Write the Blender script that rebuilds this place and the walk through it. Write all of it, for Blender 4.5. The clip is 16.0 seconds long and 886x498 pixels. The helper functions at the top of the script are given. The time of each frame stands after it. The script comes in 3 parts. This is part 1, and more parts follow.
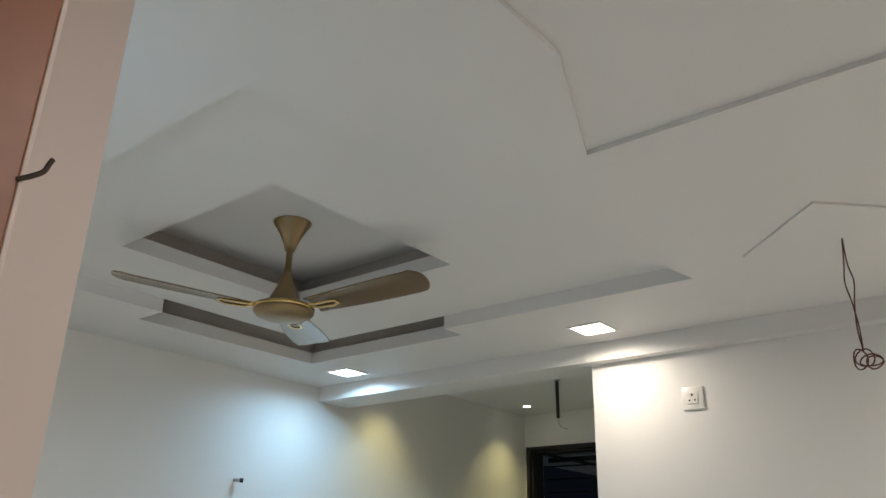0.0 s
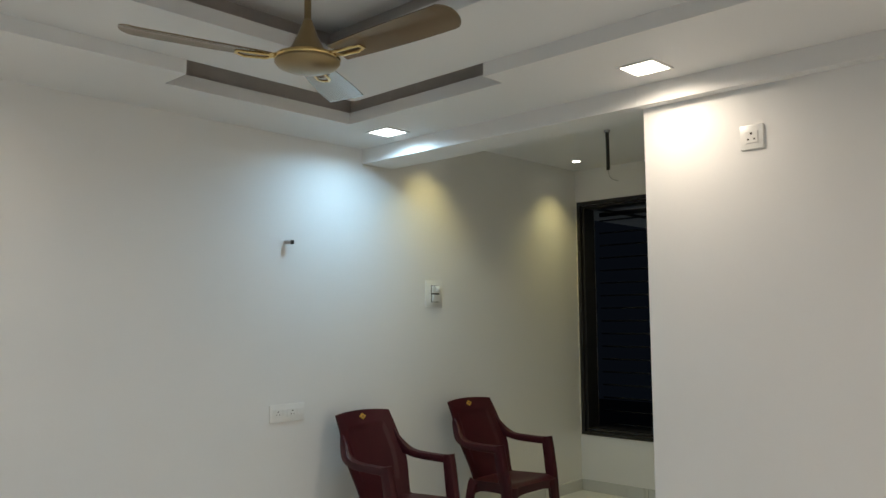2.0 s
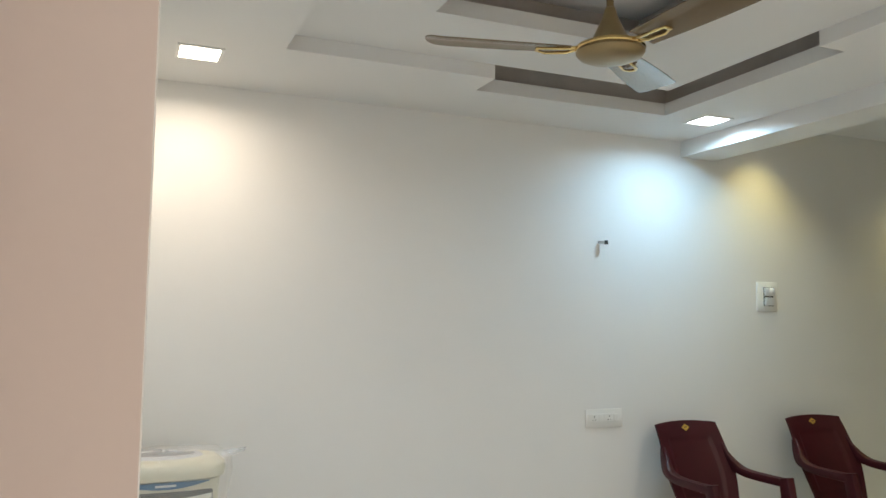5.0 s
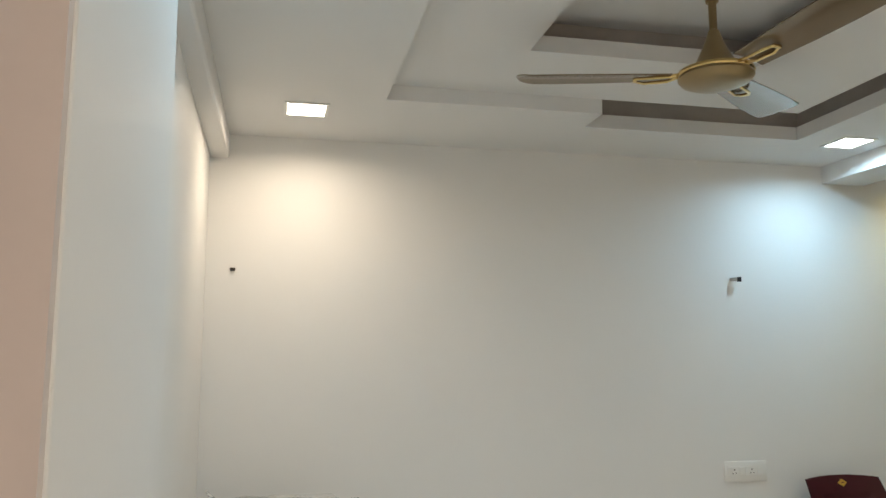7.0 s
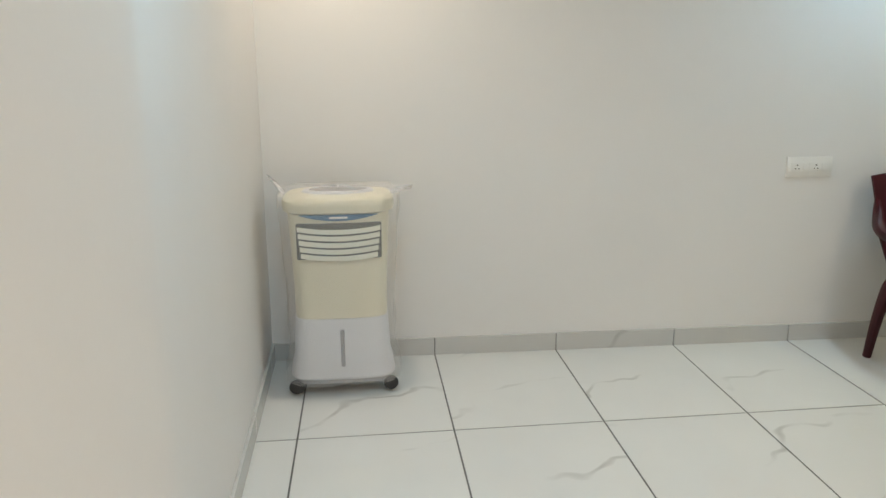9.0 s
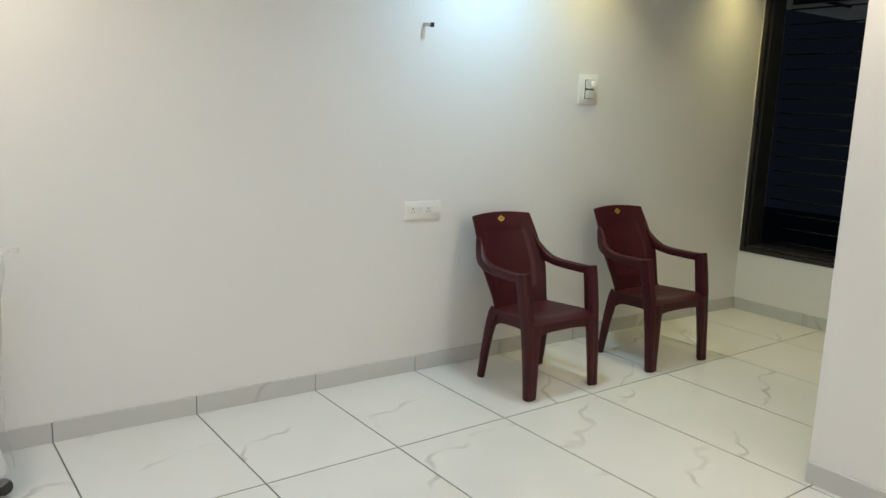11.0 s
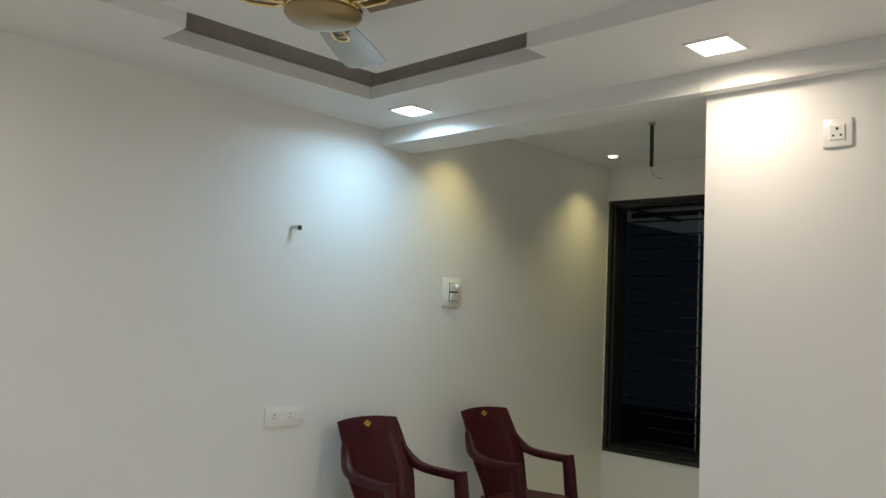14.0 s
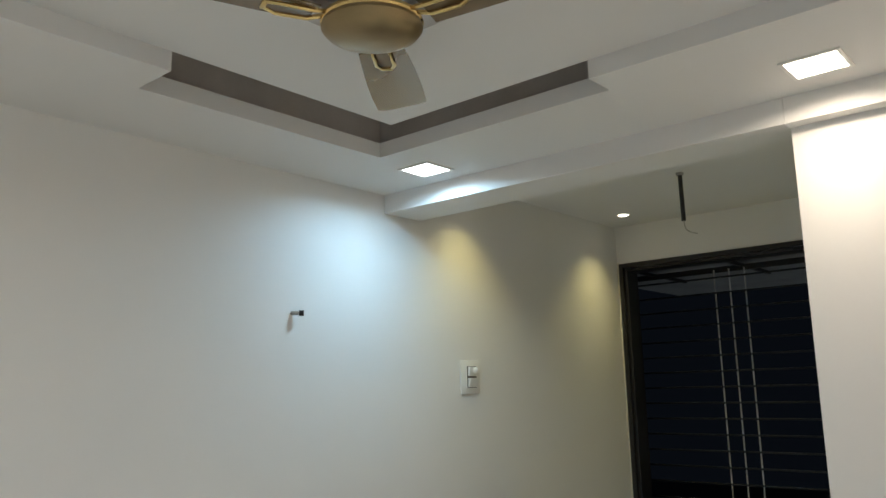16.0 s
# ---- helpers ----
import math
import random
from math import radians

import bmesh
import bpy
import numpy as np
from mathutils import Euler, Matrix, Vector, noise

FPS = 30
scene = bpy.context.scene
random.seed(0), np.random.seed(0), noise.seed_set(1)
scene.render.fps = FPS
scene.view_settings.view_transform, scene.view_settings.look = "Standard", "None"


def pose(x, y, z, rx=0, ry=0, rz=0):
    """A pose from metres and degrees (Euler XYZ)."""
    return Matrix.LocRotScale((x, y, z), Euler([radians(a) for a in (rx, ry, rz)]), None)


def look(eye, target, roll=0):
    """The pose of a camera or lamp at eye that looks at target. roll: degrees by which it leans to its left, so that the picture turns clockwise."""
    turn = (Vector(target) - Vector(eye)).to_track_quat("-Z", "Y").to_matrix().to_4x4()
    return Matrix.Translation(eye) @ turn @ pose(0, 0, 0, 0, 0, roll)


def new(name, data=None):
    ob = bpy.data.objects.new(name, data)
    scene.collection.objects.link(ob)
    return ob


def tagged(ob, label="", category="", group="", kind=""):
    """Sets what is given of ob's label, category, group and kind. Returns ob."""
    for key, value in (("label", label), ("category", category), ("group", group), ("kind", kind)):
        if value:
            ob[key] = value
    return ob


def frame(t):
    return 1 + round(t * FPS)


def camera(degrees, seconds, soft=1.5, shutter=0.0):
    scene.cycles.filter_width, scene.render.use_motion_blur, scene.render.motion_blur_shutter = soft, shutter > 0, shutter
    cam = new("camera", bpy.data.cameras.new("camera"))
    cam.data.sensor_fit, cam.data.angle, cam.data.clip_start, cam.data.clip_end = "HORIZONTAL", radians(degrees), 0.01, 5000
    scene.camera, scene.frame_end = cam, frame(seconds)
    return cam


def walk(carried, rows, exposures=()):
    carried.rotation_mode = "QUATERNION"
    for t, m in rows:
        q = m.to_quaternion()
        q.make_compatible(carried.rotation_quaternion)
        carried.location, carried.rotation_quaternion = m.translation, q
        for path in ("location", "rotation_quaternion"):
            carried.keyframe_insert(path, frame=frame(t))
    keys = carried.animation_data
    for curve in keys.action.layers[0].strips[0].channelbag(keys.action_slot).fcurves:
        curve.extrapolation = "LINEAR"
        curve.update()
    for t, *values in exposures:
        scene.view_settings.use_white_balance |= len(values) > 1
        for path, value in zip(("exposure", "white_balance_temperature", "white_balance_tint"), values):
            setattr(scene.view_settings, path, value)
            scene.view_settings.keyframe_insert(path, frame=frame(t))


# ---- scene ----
cam = camera(59.1, 16.0)

PATH = [
    (0, (-0.943, -3.736, 1.446), (0.487, -2.55, 2.187), 1.4),
    (0.5, (-0.928, -3.715, 1.45), (0.558, -2.509, 2.03), 1.3),
    (1, (-0.902, -3.69, 1.418), (0.62, -2.476, 1.872), 0.6),
    (1.5, (-0.854, -3.653, 1.415), (0.682, -2.422, 1.766), -0.6),
    (2, (-0.768, -3.658, 1.41), (0.679, -2.287, 1.582), -0.5),
    (2.5, (-0.739, -3.673, 1.415), (0.569, -2.161, 1.481), 1.2),
    (3, (-0.726, -3.691, 1.455), (0.352, -2.007, 1.441), 1.2),
    (3.5, (-0.703, -3.631, 1.452), (0.277, -1.888, 1.444), 0.4),
    (3.7, (-0.686, -3.616, 1.415), (0.232, -1.844, 1.551), -1.0),
    (5.8, (-0.608, -3.597, 1.444), (0.137, -1.748, 1.607), 0.6),
    (6, (-0.596, -3.603, 1.454), (0.148, -1.748, 1.537), 0.5),
    (6.5, (-0.55, -3.566, 1.455), (0.078, -1.668, 1.391), 0.6),
    (7, (-0.461, -3.575, 1.444), (-0.049, -1.637, 1.719), -0.1),
    (7.5, (-0.383, -3.569, 1.435), (-0.092, -1.623, 1.795), -0.6),
    (8, (-0.329, -3.577, 1.438), (-0.125, -1.587, 1.467), -0.4),
    (8.5, (-0.2, -3.629, 1.421), (-0.123, -1.644, 1.183), 0.4),
    (9, (-0.31, -3.572, 1.401), (-0.119, -1.638, 0.927), -0.2),
    (9.5, (-0.322, -3.569, 1.402), (0.062, -1.684, 0.855), 0.7),
    (10, (-0.4, -3.506, 1.388), (0.379, -1.748, 0.837), 1.4),
    (10.2, (-0.445, -3.458, 1.403), (0.443, -1.744, 0.879), 1.7),
    (12.3, (-0.507, -3.381, 1.45), (0.809, -1.876, 1.391), 1.6),
    (12.5, (-0.482, -3.391, 1.432), (0.848, -1.897, 1.408), 1.5),
    (13, (-0.486, -3.391, 1.432), (0.853, -1.906, 1.444), 1.1),
    (13.5, (-0.495, -3.358, 1.436), (0.869, -1.898, 1.514), 2.3),
    (14, (-0.48, -3.321, 1.453), (0.943, -1.924, 1.607), 2.6),
    (14.5, (-0.42, -3.246, 1.47), (0.98, -1.839, 1.722), 2.0),
    (15, (-0.327, -3.083, 1.487), (0.969, -1.602, 1.844), 2.2),
    (15.5, (-0.285, -2.896, 1.481), (1.042, -1.442, 1.834), 1.5),
    (16, (-0.298, -2.656, 1.501), (1.197, -1.375, 1.854), -1.4),
]
# seconds, stops, kelvin, tint
EXPOSURE = [(0.0, 0.04, 6350, 10), (1.0, 0.07, 6545, 10), (1.5, 0.12, 6557, 10), (2.0, 0.04, 6570, 10), (2.5, 0.02, 6585, 10), (3.0, 0.34, 6600, 10), (3.3, 0.57, 6606, 10), (3.5, 0.69, 6610, 10), (3.7, 0.62, 6614, 10), (5.8, 0.37, 6656, 10), (6.5, 0.22, 6670, 10), (7.0, 0.2, 6870, 10), (7.5, 0.17, 7370, 10), (8.0, 0.12, 7220, 10), (8.5, 0.05, 7120, 10), (8.8, 0.37, 6940, 10), (9.0, 0.52, 6820, 10), (9.5, 0.62, 6720, 10), (10.0, 0.75, 6716, 10), (10.2, 0.75, 6714, 10), (12.3, 0.25, 6698, 10), (13.0, 0.1, 6693, 10), (14.0, 0.15, 6685, 10), (14.5, 0.13, 6681, 10), (15.0, 0.0, 6677, 10), (15.5, 0.27, 6670, 10), (16.0, 0.11, 6670, 10)]
walk(cam, [(t, look(eye, target, roll)) for t, eye, target, roll in PATH], EXPOSURE)

# ---------------------------------------------------------------- world and light
world = bpy.data.worlds.new("night")
scene.world = world
world.use_nodes = True
world.node_tree.nodes["Background"].inputs[0].default_value = (0.010, 0.014, 0.022, 1)
world.node_tree.nodes["Background"].inputs[1].default_value = 0.20

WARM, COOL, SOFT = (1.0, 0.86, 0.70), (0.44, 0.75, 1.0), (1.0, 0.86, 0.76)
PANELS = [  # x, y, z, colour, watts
    (-0.365, -0.446, 2.450, WARM, 4.7),
    (2.166, -0.457, 2.450, COOL, 6.8),
    (2.160, -2.066, 2.450, WARM, 4.3),
    (-0.365, -2.085, 2.450, COOL, 8.0),
    # these two are unseen, added behind the walker to raise the ambient light
    (2.10, -4.25, 2.450, WARM, 14.0),
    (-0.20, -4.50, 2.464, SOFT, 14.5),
]
# the pair at y -1.76 is unseen, added to brighten the alcove
SPOTS = [(4.346, -0.262), (2.92, -0.255), (4.346, -1.76), (2.92, -1.76)]


def lamp(name, kind, m, watts, colour, size):
    data = bpy.data.lights.new(name, kind)
    data.energy, data.color = watts, colour
    if kind == "AREA":
        data.shape, data.size = "SQUARE", size
        data.spread = radians(165)
    else:
        data.shadow_soft_size, data.spot_size, data.spot_blend = size, radians(104), 1.0
    ob = new(name, data)
    ob.matrix_world = m
    return ob


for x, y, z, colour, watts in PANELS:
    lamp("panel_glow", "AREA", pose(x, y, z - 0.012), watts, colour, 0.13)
# unseen fill lamp added below the balcony to brighten the outside soffit
lamp("street_glow", "AREA", look((8.5, -1.0, -3.0), (6.0, -0.8, 2.3)), 15.0, (0.80, 0.92, 1.0), 0.5)
for x, y in SPOTS:
    lamp("spot_glow", "SPOT", pose(x, y, 2.606), 23.0, (1.0, 0.87, 0.37), 0.02)


# ---------------------------------------------------------------- materials
def material(name, colour, rough=0.5, metal=0.0, vary=0.06, scale=6.0, bump=0.0, fine=60.0, coat=0.0, per_piece=0.0):
    """Principled surface with broad stains, fine grain and relief in object-sized metres."""
    m = bpy.data.materials.new(name)
    m.use_nodes = True
    nt = m.node_tree
    b = nt.nodes["Principled BSDF"]
    b.inputs["Roughness"].default_value, b.inputs["Metallic"].default_value = rough, metal
    b.inputs["Coat Weight"].default_value = coat
    geo = nt.nodes.new("ShaderNodeNewGeometry")
    broad, grain = nt.nodes.new("ShaderNodeTexNoise"), nt.nodes.new("ShaderNodeTexNoise")
    broad.inputs["Scale"].default_value, broad.inputs["Detail"].default_value = scale, 4
    grain.inputs["Scale"].default_value, grain.inputs["Detail"].default_value = fine, 3
    for n in (broad, grain):
        nt.links.new(geo.outputs["Position"], n.inputs["Vector"])
    mix = nt.nodes.new("ShaderNodeMix")
    mix.data_type = "RGBA"
    dark = [c * (1 - vary * 2) for c in colour]
    mix.inputs["A"].default_value, mix.inputs["B"].default_value = (*dark, 1), (*[min(1, c * (1 + vary)) for c in colour], 1)
    add = nt.nodes.new("ShaderNodeMath")
    add.operation = "MULTIPLY_ADD"
    nt.links.new(grain.outputs["Fac"], add.inputs[0])
    add.inputs[1].default_value = 0.20
    nt.links.new(broad.outputs["Fac"], add.inputs[2])
    ramp = nt.nodes.new("ShaderNodeMapRange")
    ramp.inputs["From Min"].default_value, ramp.inputs["From Max"].default_value = 0.4, 0.95
    nt.links.new(add.outputs[0], ramp.inputs["Value"])
    nt.links.new(ramp.outputs[0], mix.inputs["Factor"])
    out = mix.outputs["Result"]
    if per_piece:
        info, hsv = nt.nodes.new("ShaderNodeObjectInfo"), nt.nodes.new("ShaderNodeHueSaturation")
        r = nt.nodes.new("ShaderNodeMapRange")
        r.inputs["To Min"].default_value, r.inputs["To Max"].default_value = 1 - per_piece, 1 + per_piece
        nt.links.new(info.outputs["Random"], r.inputs["Value"])
        nt.links.new(r.outputs[0], hsv.inputs["Value"])
        nt.links.new(out, hsv.inputs["Color"])
        out = hsv.outputs["Color"]
    nt.links.new(out, b.inputs["Base Color"])
    if bump:
        bp = nt.nodes.new("ShaderNodeBump")
        bp.inputs["Strength"].default_value, bp.inputs["Distance"].default_value = bump, 0.004
        nt.links.new(add.outputs[0], bp.inputs["Height"])
        nt.links.new(bp.outputs[0], b.inputs["Normal"])
    return m


def marble(name, base, vein, rough, amount, per_piece=0.03):
    """Polished vitrified tile: broad clouds and thin broken veins, shifted from tile to tile."""
    m = bpy.data.materials.new(name)
    m.use_nodes = True
    nt = m.node_tree
    b = nt.nodes["Principled BSDF"]
    b.inputs["Roughness"].default_value = rough
    geo, info = nt.nodes.new("ShaderNodeNewGeometry"), nt.nodes.new("ShaderNodeObjectInfo")
    shift = nt.nodes.new("ShaderNodeVectorMath")
    shift.operation = "MULTIPLY_ADD"
    nt.links.new(info.outputs["Random"], shift.inputs[0])
    shift.inputs[1].default_value = (37, 53, 11)
    nt.links.new(geo.outputs["Position"], shift.inputs[2])
    turn = nt.nodes.new("ShaderNodeMapping")
    turn.inputs["Rotation"].default_value = (0, 0, radians(62))
    nt.links.new(shift.outputs[0], turn.inputs["Vector"])
    warp = nt.nodes.new("ShaderNodeTexWave")
    for key, value in (("Scale", 0.60), ("Distortion", 6.5), ("Detail", 4.0), ("Detail Scale", 1.3), ("Detail Roughness", 0.62)):
        warp.inputs[key].default_value = value
    nt.links.new(turn.outputs[0], warp.inputs["Vector"])
    line = nt.nodes.new("ShaderNodeMapRange")
    line.inputs["From Min"].default_value, line.inputs["From Max"].default_value = 0.991, 1.0
    nt.links.new(warp.outputs["Fac"], line.inputs["Value"])
    patch = nt.nodes.new("ShaderNodeTexNoise")
    patch.inputs["Scale"].default_value, patch.inputs["Detail"].default_value = 2.6, 3
    nt.links.new(shift.outputs[0], patch.inputs["Vector"])
    where = nt.nodes.new("ShaderNodeMapRange")
    where.inputs["From Min"].default_value, where.inputs["From Max"].default_value = 0.50, 0.66
    nt.links.new(patch.outputs["Fac"], where.inputs["Value"])
    both = nt.nodes.new("ShaderNodeMath")
    both.operation = "MULTIPLY"
    nt.links.new(line.outputs[0], both.inputs[0])
    nt.links.new(where.outputs[0], both.inputs[1])
    soft = nt.nodes.new("ShaderNodeMath")
    soft.operation = "MULTIPLY"
    nt.links.new(both.outputs[0], soft.inputs[0])
    soft.inputs[1].default_value = amount
    cloud = nt.nodes.new("ShaderNodeMix")
    cloud.data_type = "RGBA"
    cloud.inputs["A"].default_value, cloud.inputs["B"].default_value = (*[c * 0.94 for c in base], 1), (*[min(1, c * 1.03) for c in base], 1)
    nt.links.new(patch.outputs["Fac"], cloud.inputs["Factor"])
    mix = nt.nodes.new("ShaderNodeMix")
    mix.data_type = "RGBA"
    mix.inputs["B"].default_value = (*vein, 1)
    nt.links.new(cloud.outputs["Result"], mix.inputs["A"])
    nt.links.new(soft.outputs[0], mix.inputs["Factor"])
    nt.links.new(mix.outputs["Result"], b.inputs["Base Color"])
    return m


def glowing(name, colour, strength):
    m = bpy.data.materials.new(name)
    m.use_nodes = True
    b = m.node_tree.nodes["Principled BSDF"]
    b.inputs["Base Color"].default_value = (0.8, 0.8, 0.8, 1)
    b.inputs["Emission Color"].default_value = (*colour, 1)
    b.inputs["Emission Strength"].default_value = strength
    return m


def clear(name, tint, rough, see):
    """Thin clear sheet: mostly see-through, with a real gloss."""
    m = bpy.data.materials.new(name)
    m.use_nodes = True
    nt = m.node_tree
    b = nt.nodes["Principled BSDF"]
    b.inputs["Base Color"].default_value, b.inputs["Roughness"].default_value = (*tint, 1), rough
    b.inputs["Alpha"].default_value = 1 - see
    noise_node, bp = nt.nodes.new("ShaderNodeTexNoise"), nt.nodes.new("ShaderNodeBump")
    noise_node.inputs["Scale"].default_value = 22
    bp.inputs["Strength"].default_value, bp.inputs["Distance"].default_value = 0.9, 0.02
    geo = nt.nodes.new("ShaderNodeNewGeometry")
    nt.links.new(geo.outputs["Position"], noise_node.inputs["Vector"])
    nt.links.new(noise_node.outputs["Fac"], bp.inputs["Height"])
    nt.links.new(bp.outputs[0], b.inputs["Normal"])
    return m


WALL = material("off_white_paint", (0.775, 0.765, 0.745), 0.55, vary=0.015, scale=1.3, bump=0.10, fine=90)
CEIL = material("white_ceiling_paint", (0.74, 0.73, 0.715), 0.65, vary=0.012, scale=1.1, bump=0.06, fine=80)
PEACH = material("peach_paint", (0.67, 0.588, 0.548), 0.5, vary=0.02, scale=1.5, bump=0.12, fine=90)
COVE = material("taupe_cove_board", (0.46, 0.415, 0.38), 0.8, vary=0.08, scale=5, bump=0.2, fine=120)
TILE = marble("white_marble_tile", (0.72, 0.72, 0.69), (0.30, 0.285, 0.26), 0.10, 0.50)
SKIRT = marble("grey_marble_skirting", (0.56, 0.56, 0.54), (0.28, 0.26, 0.25), 0.16, 0.5)
GROUT = material("grey_grout", (0.16, 0.155, 0.145), 0.9, vary=0.15, scale=9)
MAROON = material("maroon_moulded_plastic", (0.050, 0.0055, 0.0095), 0.44, vary=0.10, scale=7, bump=0.10, fine=260)
MAROON.node_tree.nodes["Principled BSDF"].inputs["Specular IOR Level"].default_value = 0.3
GOLD = material("gold_foil", (0.75, 0.48, 0.10), 0.35, 0.6, scale=40)
BRONZE = material("antique_bronze_metal", (0.34, 0.245, 0.125), 0.30, 0.75, vary=0.06, scale=9, fine=140)
BLADE = material("bronze_blade_lacquer", (0.23, 0.165, 0.10), 0.24, 0.35, vary=0.05, scale=8, fine=150, coat=0.4)
BRASS = material("polished_brass", (0.80, 0.58, 0.25), 0.16, 1.0, vary=0.05, scale=20)
CREAM = material("cream_plastic", (0.74, 0.69, 0.52), 0.35, vary=0.02, scale=5)
TANK = material("white_plastic", (0.68, 0.68, 0.70), 0.38, vary=0.02, scale=5)
BLUE = material("blue_band", (0.012, 0.13, 0.27), 0.3, scale=12)
DARKP = material("dark_grille_plastic", (0.075, 0.068, 0.045), 0.5, scale=20)
GREYP = material("grey_plastic", (0.32, 0.31, 0.31), 0.45, scale=20)
RUBBER = material("black_rubber", (0.015, 0.015, 0.015), 0.55, scale=30)
SWITCH = material("white_switch_plastic", (0.80, 0.79, 0.76), 0.28, vary=0.01, scale=20)
SLOT = material("socket_slot", (0.05, 0.035, 0.025), 0.7, scale=30)
FRAME = material("black_aluminium", (0.026, 0.025, 0.026), 0.32, 0.2, vary=0.15, scale=12)
STEEL = material("stainless_rod", (0.62, 0.63, 0.65), 0.45, 0.5, scale=30)
IRON = material("dark_grille_iron", (0.016, 0.018, 0.021), 0.5, 0.3, scale=30)
CONCRETE = material("outside_plaster", (0.30, 0.31, 0.32), 0.9, vary=0.12, scale=4, bump=0.4)
CONDUIT = material("black_conduit", (0.02, 0.018, 0.016), 0.5, scale=30)
MAROON_WIRE = material("maroon_wire", (0.11, 0.025, 0.02), 0.5, scale=30)
PALEWIRE = material("pale_wire", (0.45, 0.44, 0.42), 0.5, scale=30)
PIPE = material("grey_pipe", (0.45, 0.45, 0.45), 0.4, scale=30)
WOOD = material("brown_door_veneer", (0.26, 0.095, 0.042), 0.42, vary=0.22, scale=3, bump=0.15, fine=45)
PLASTER = material("raw_plaster_edge", (0.74, 0.71, 0.60), 0.9, vary=0.15, scale=20, bump=0.6)
WARMGLOW, COOLGLOW, SPOTGLOW = glowing("warm_diffuser", (1.0, 0.90, 0.74), 9), glowing("cool_diffuser", (0.85, 0.95, 1.0), 9), glowing("spot_lens", (1.0, 0.93, 0.75), 9)
FILM = clear("clear_wrap", (0.93, 0.92, 0.91), 0.09, 0.80)
GLASS = clear("window_glass", (0.02, 0.02, 0.02), 0.02, 0.80)


# ---------------------------------------------------------------- mesh tools
def box(bm, x0, x1, y0, y1, z0, z1, bevel=0.0, seg=2):
    r = bmesh.ops.create_cube(bm, size=1, matrix=Matrix.LocRotScale(((x0 + x1) / 2, (y0 + y1) / 2, (z0 + z1) / 2), None, (x1 - x0, y1 - y0, z1 - z0)))
    if bevel:
        es = list({e for v in r["verts"] for e in v.link_edges})
        bmesh.ops.bevel(bm, geom=es, offset=bevel, segments=seg, affect="EDGES", profile=0.5)
    return bm


def boxes(*args, bevel=0.0):
    bm = bmesh.new()
    for a in args:
        box(bm, *a, bevel=bevel)
    return bm


def lathe(profile, n=40, centre=(0, 0, 0)):
    """A turned body from (radius, height) pairs, bottom to top."""
    bm = bmesh.new()
    rings = []
    for r, z in profile:
        rings.append([bm.verts.new((centre[0] + r * math.cos(2 * math.pi * i / n), centre[1] + r * math.sin(2 * math.pi * i / n), centre[2] + z)) for i in range(n)])
    for a, b in zip(rings, rings[1:]):
        for i in range(n):
            bm.faces.new((a[i], a[(i + 1) % n], b[(i + 1) % n], b[i]))
    bm.faces.new(rings[0][::-1]), bm.faces.new(rings[-1])
    return bm


def sweep(bm, pts, sizes, n=12, square=3.2, side=(1, 0, 0)):
    """A bar of rounded-rectangle section along pts; sizes are (width along side, depth) at each point."""
    rings = []
    pts = [Vector(p) for p in pts]
    for k, p in enumerate(pts):
        along = (pts[min(k + 1, len(pts) - 1)] - pts[max(k - 1, 0)]).normalized()
        u = Vector(side)
        u = (u - along * u.dot(along)).normalized()
        v = along.cross(u)
        w, d = sizes[k] if isinstance(sizes, list) else sizes
        ring = []
        for i in range(n):
            a = 2 * math.pi * (i + 0.5) / n
            c, s = math.cos(a), math.sin(a)
            q = (abs(c) ** square + abs(s) ** square) ** (-1 / square)
            ring.append(bm.verts.new(p + u * (w / 2 * c * q) + v * (d / 2 * s * q)))
        rings.append(ring)
    for a, b in zip(rings, rings[1:]):
        for i in range(n):
            bm.faces.new((a[i], a[(i + 1) % n], b[(i + 1) % n], b[i]))
    bm.faces.new(rings[0][::-1]), bm.faces.new(rings[-1])
    return bm


def tube(pts, r, n=10):
    return sweep(bmesh.new(), pts, (2 * r, 2 * r), n, 2.0, side=(0.31, 0.91, 0.27))


def smooth_line(pts, steps=6):
    """Catmull-Rom through pts."""
    pts = [Vector(p) for p in pts]
    full = [pts[0] * 2 - pts[1]] + pts + [pts[-1] * 2 - pts[-2]]
    out = []
    for i in range(1, len(full) - 2):
        a, b, c, d = full[i - 1:i + 3]
        for s in range(steps):
            t = s / steps
            out.append(0.5 * ((2 * b) + (c - a) * t + (2 * a - 5 * b + 4 * c - d) * t * t + (3 * b - a - 3 * c + d) * t ** 3))
    return out + [pts[-1]]


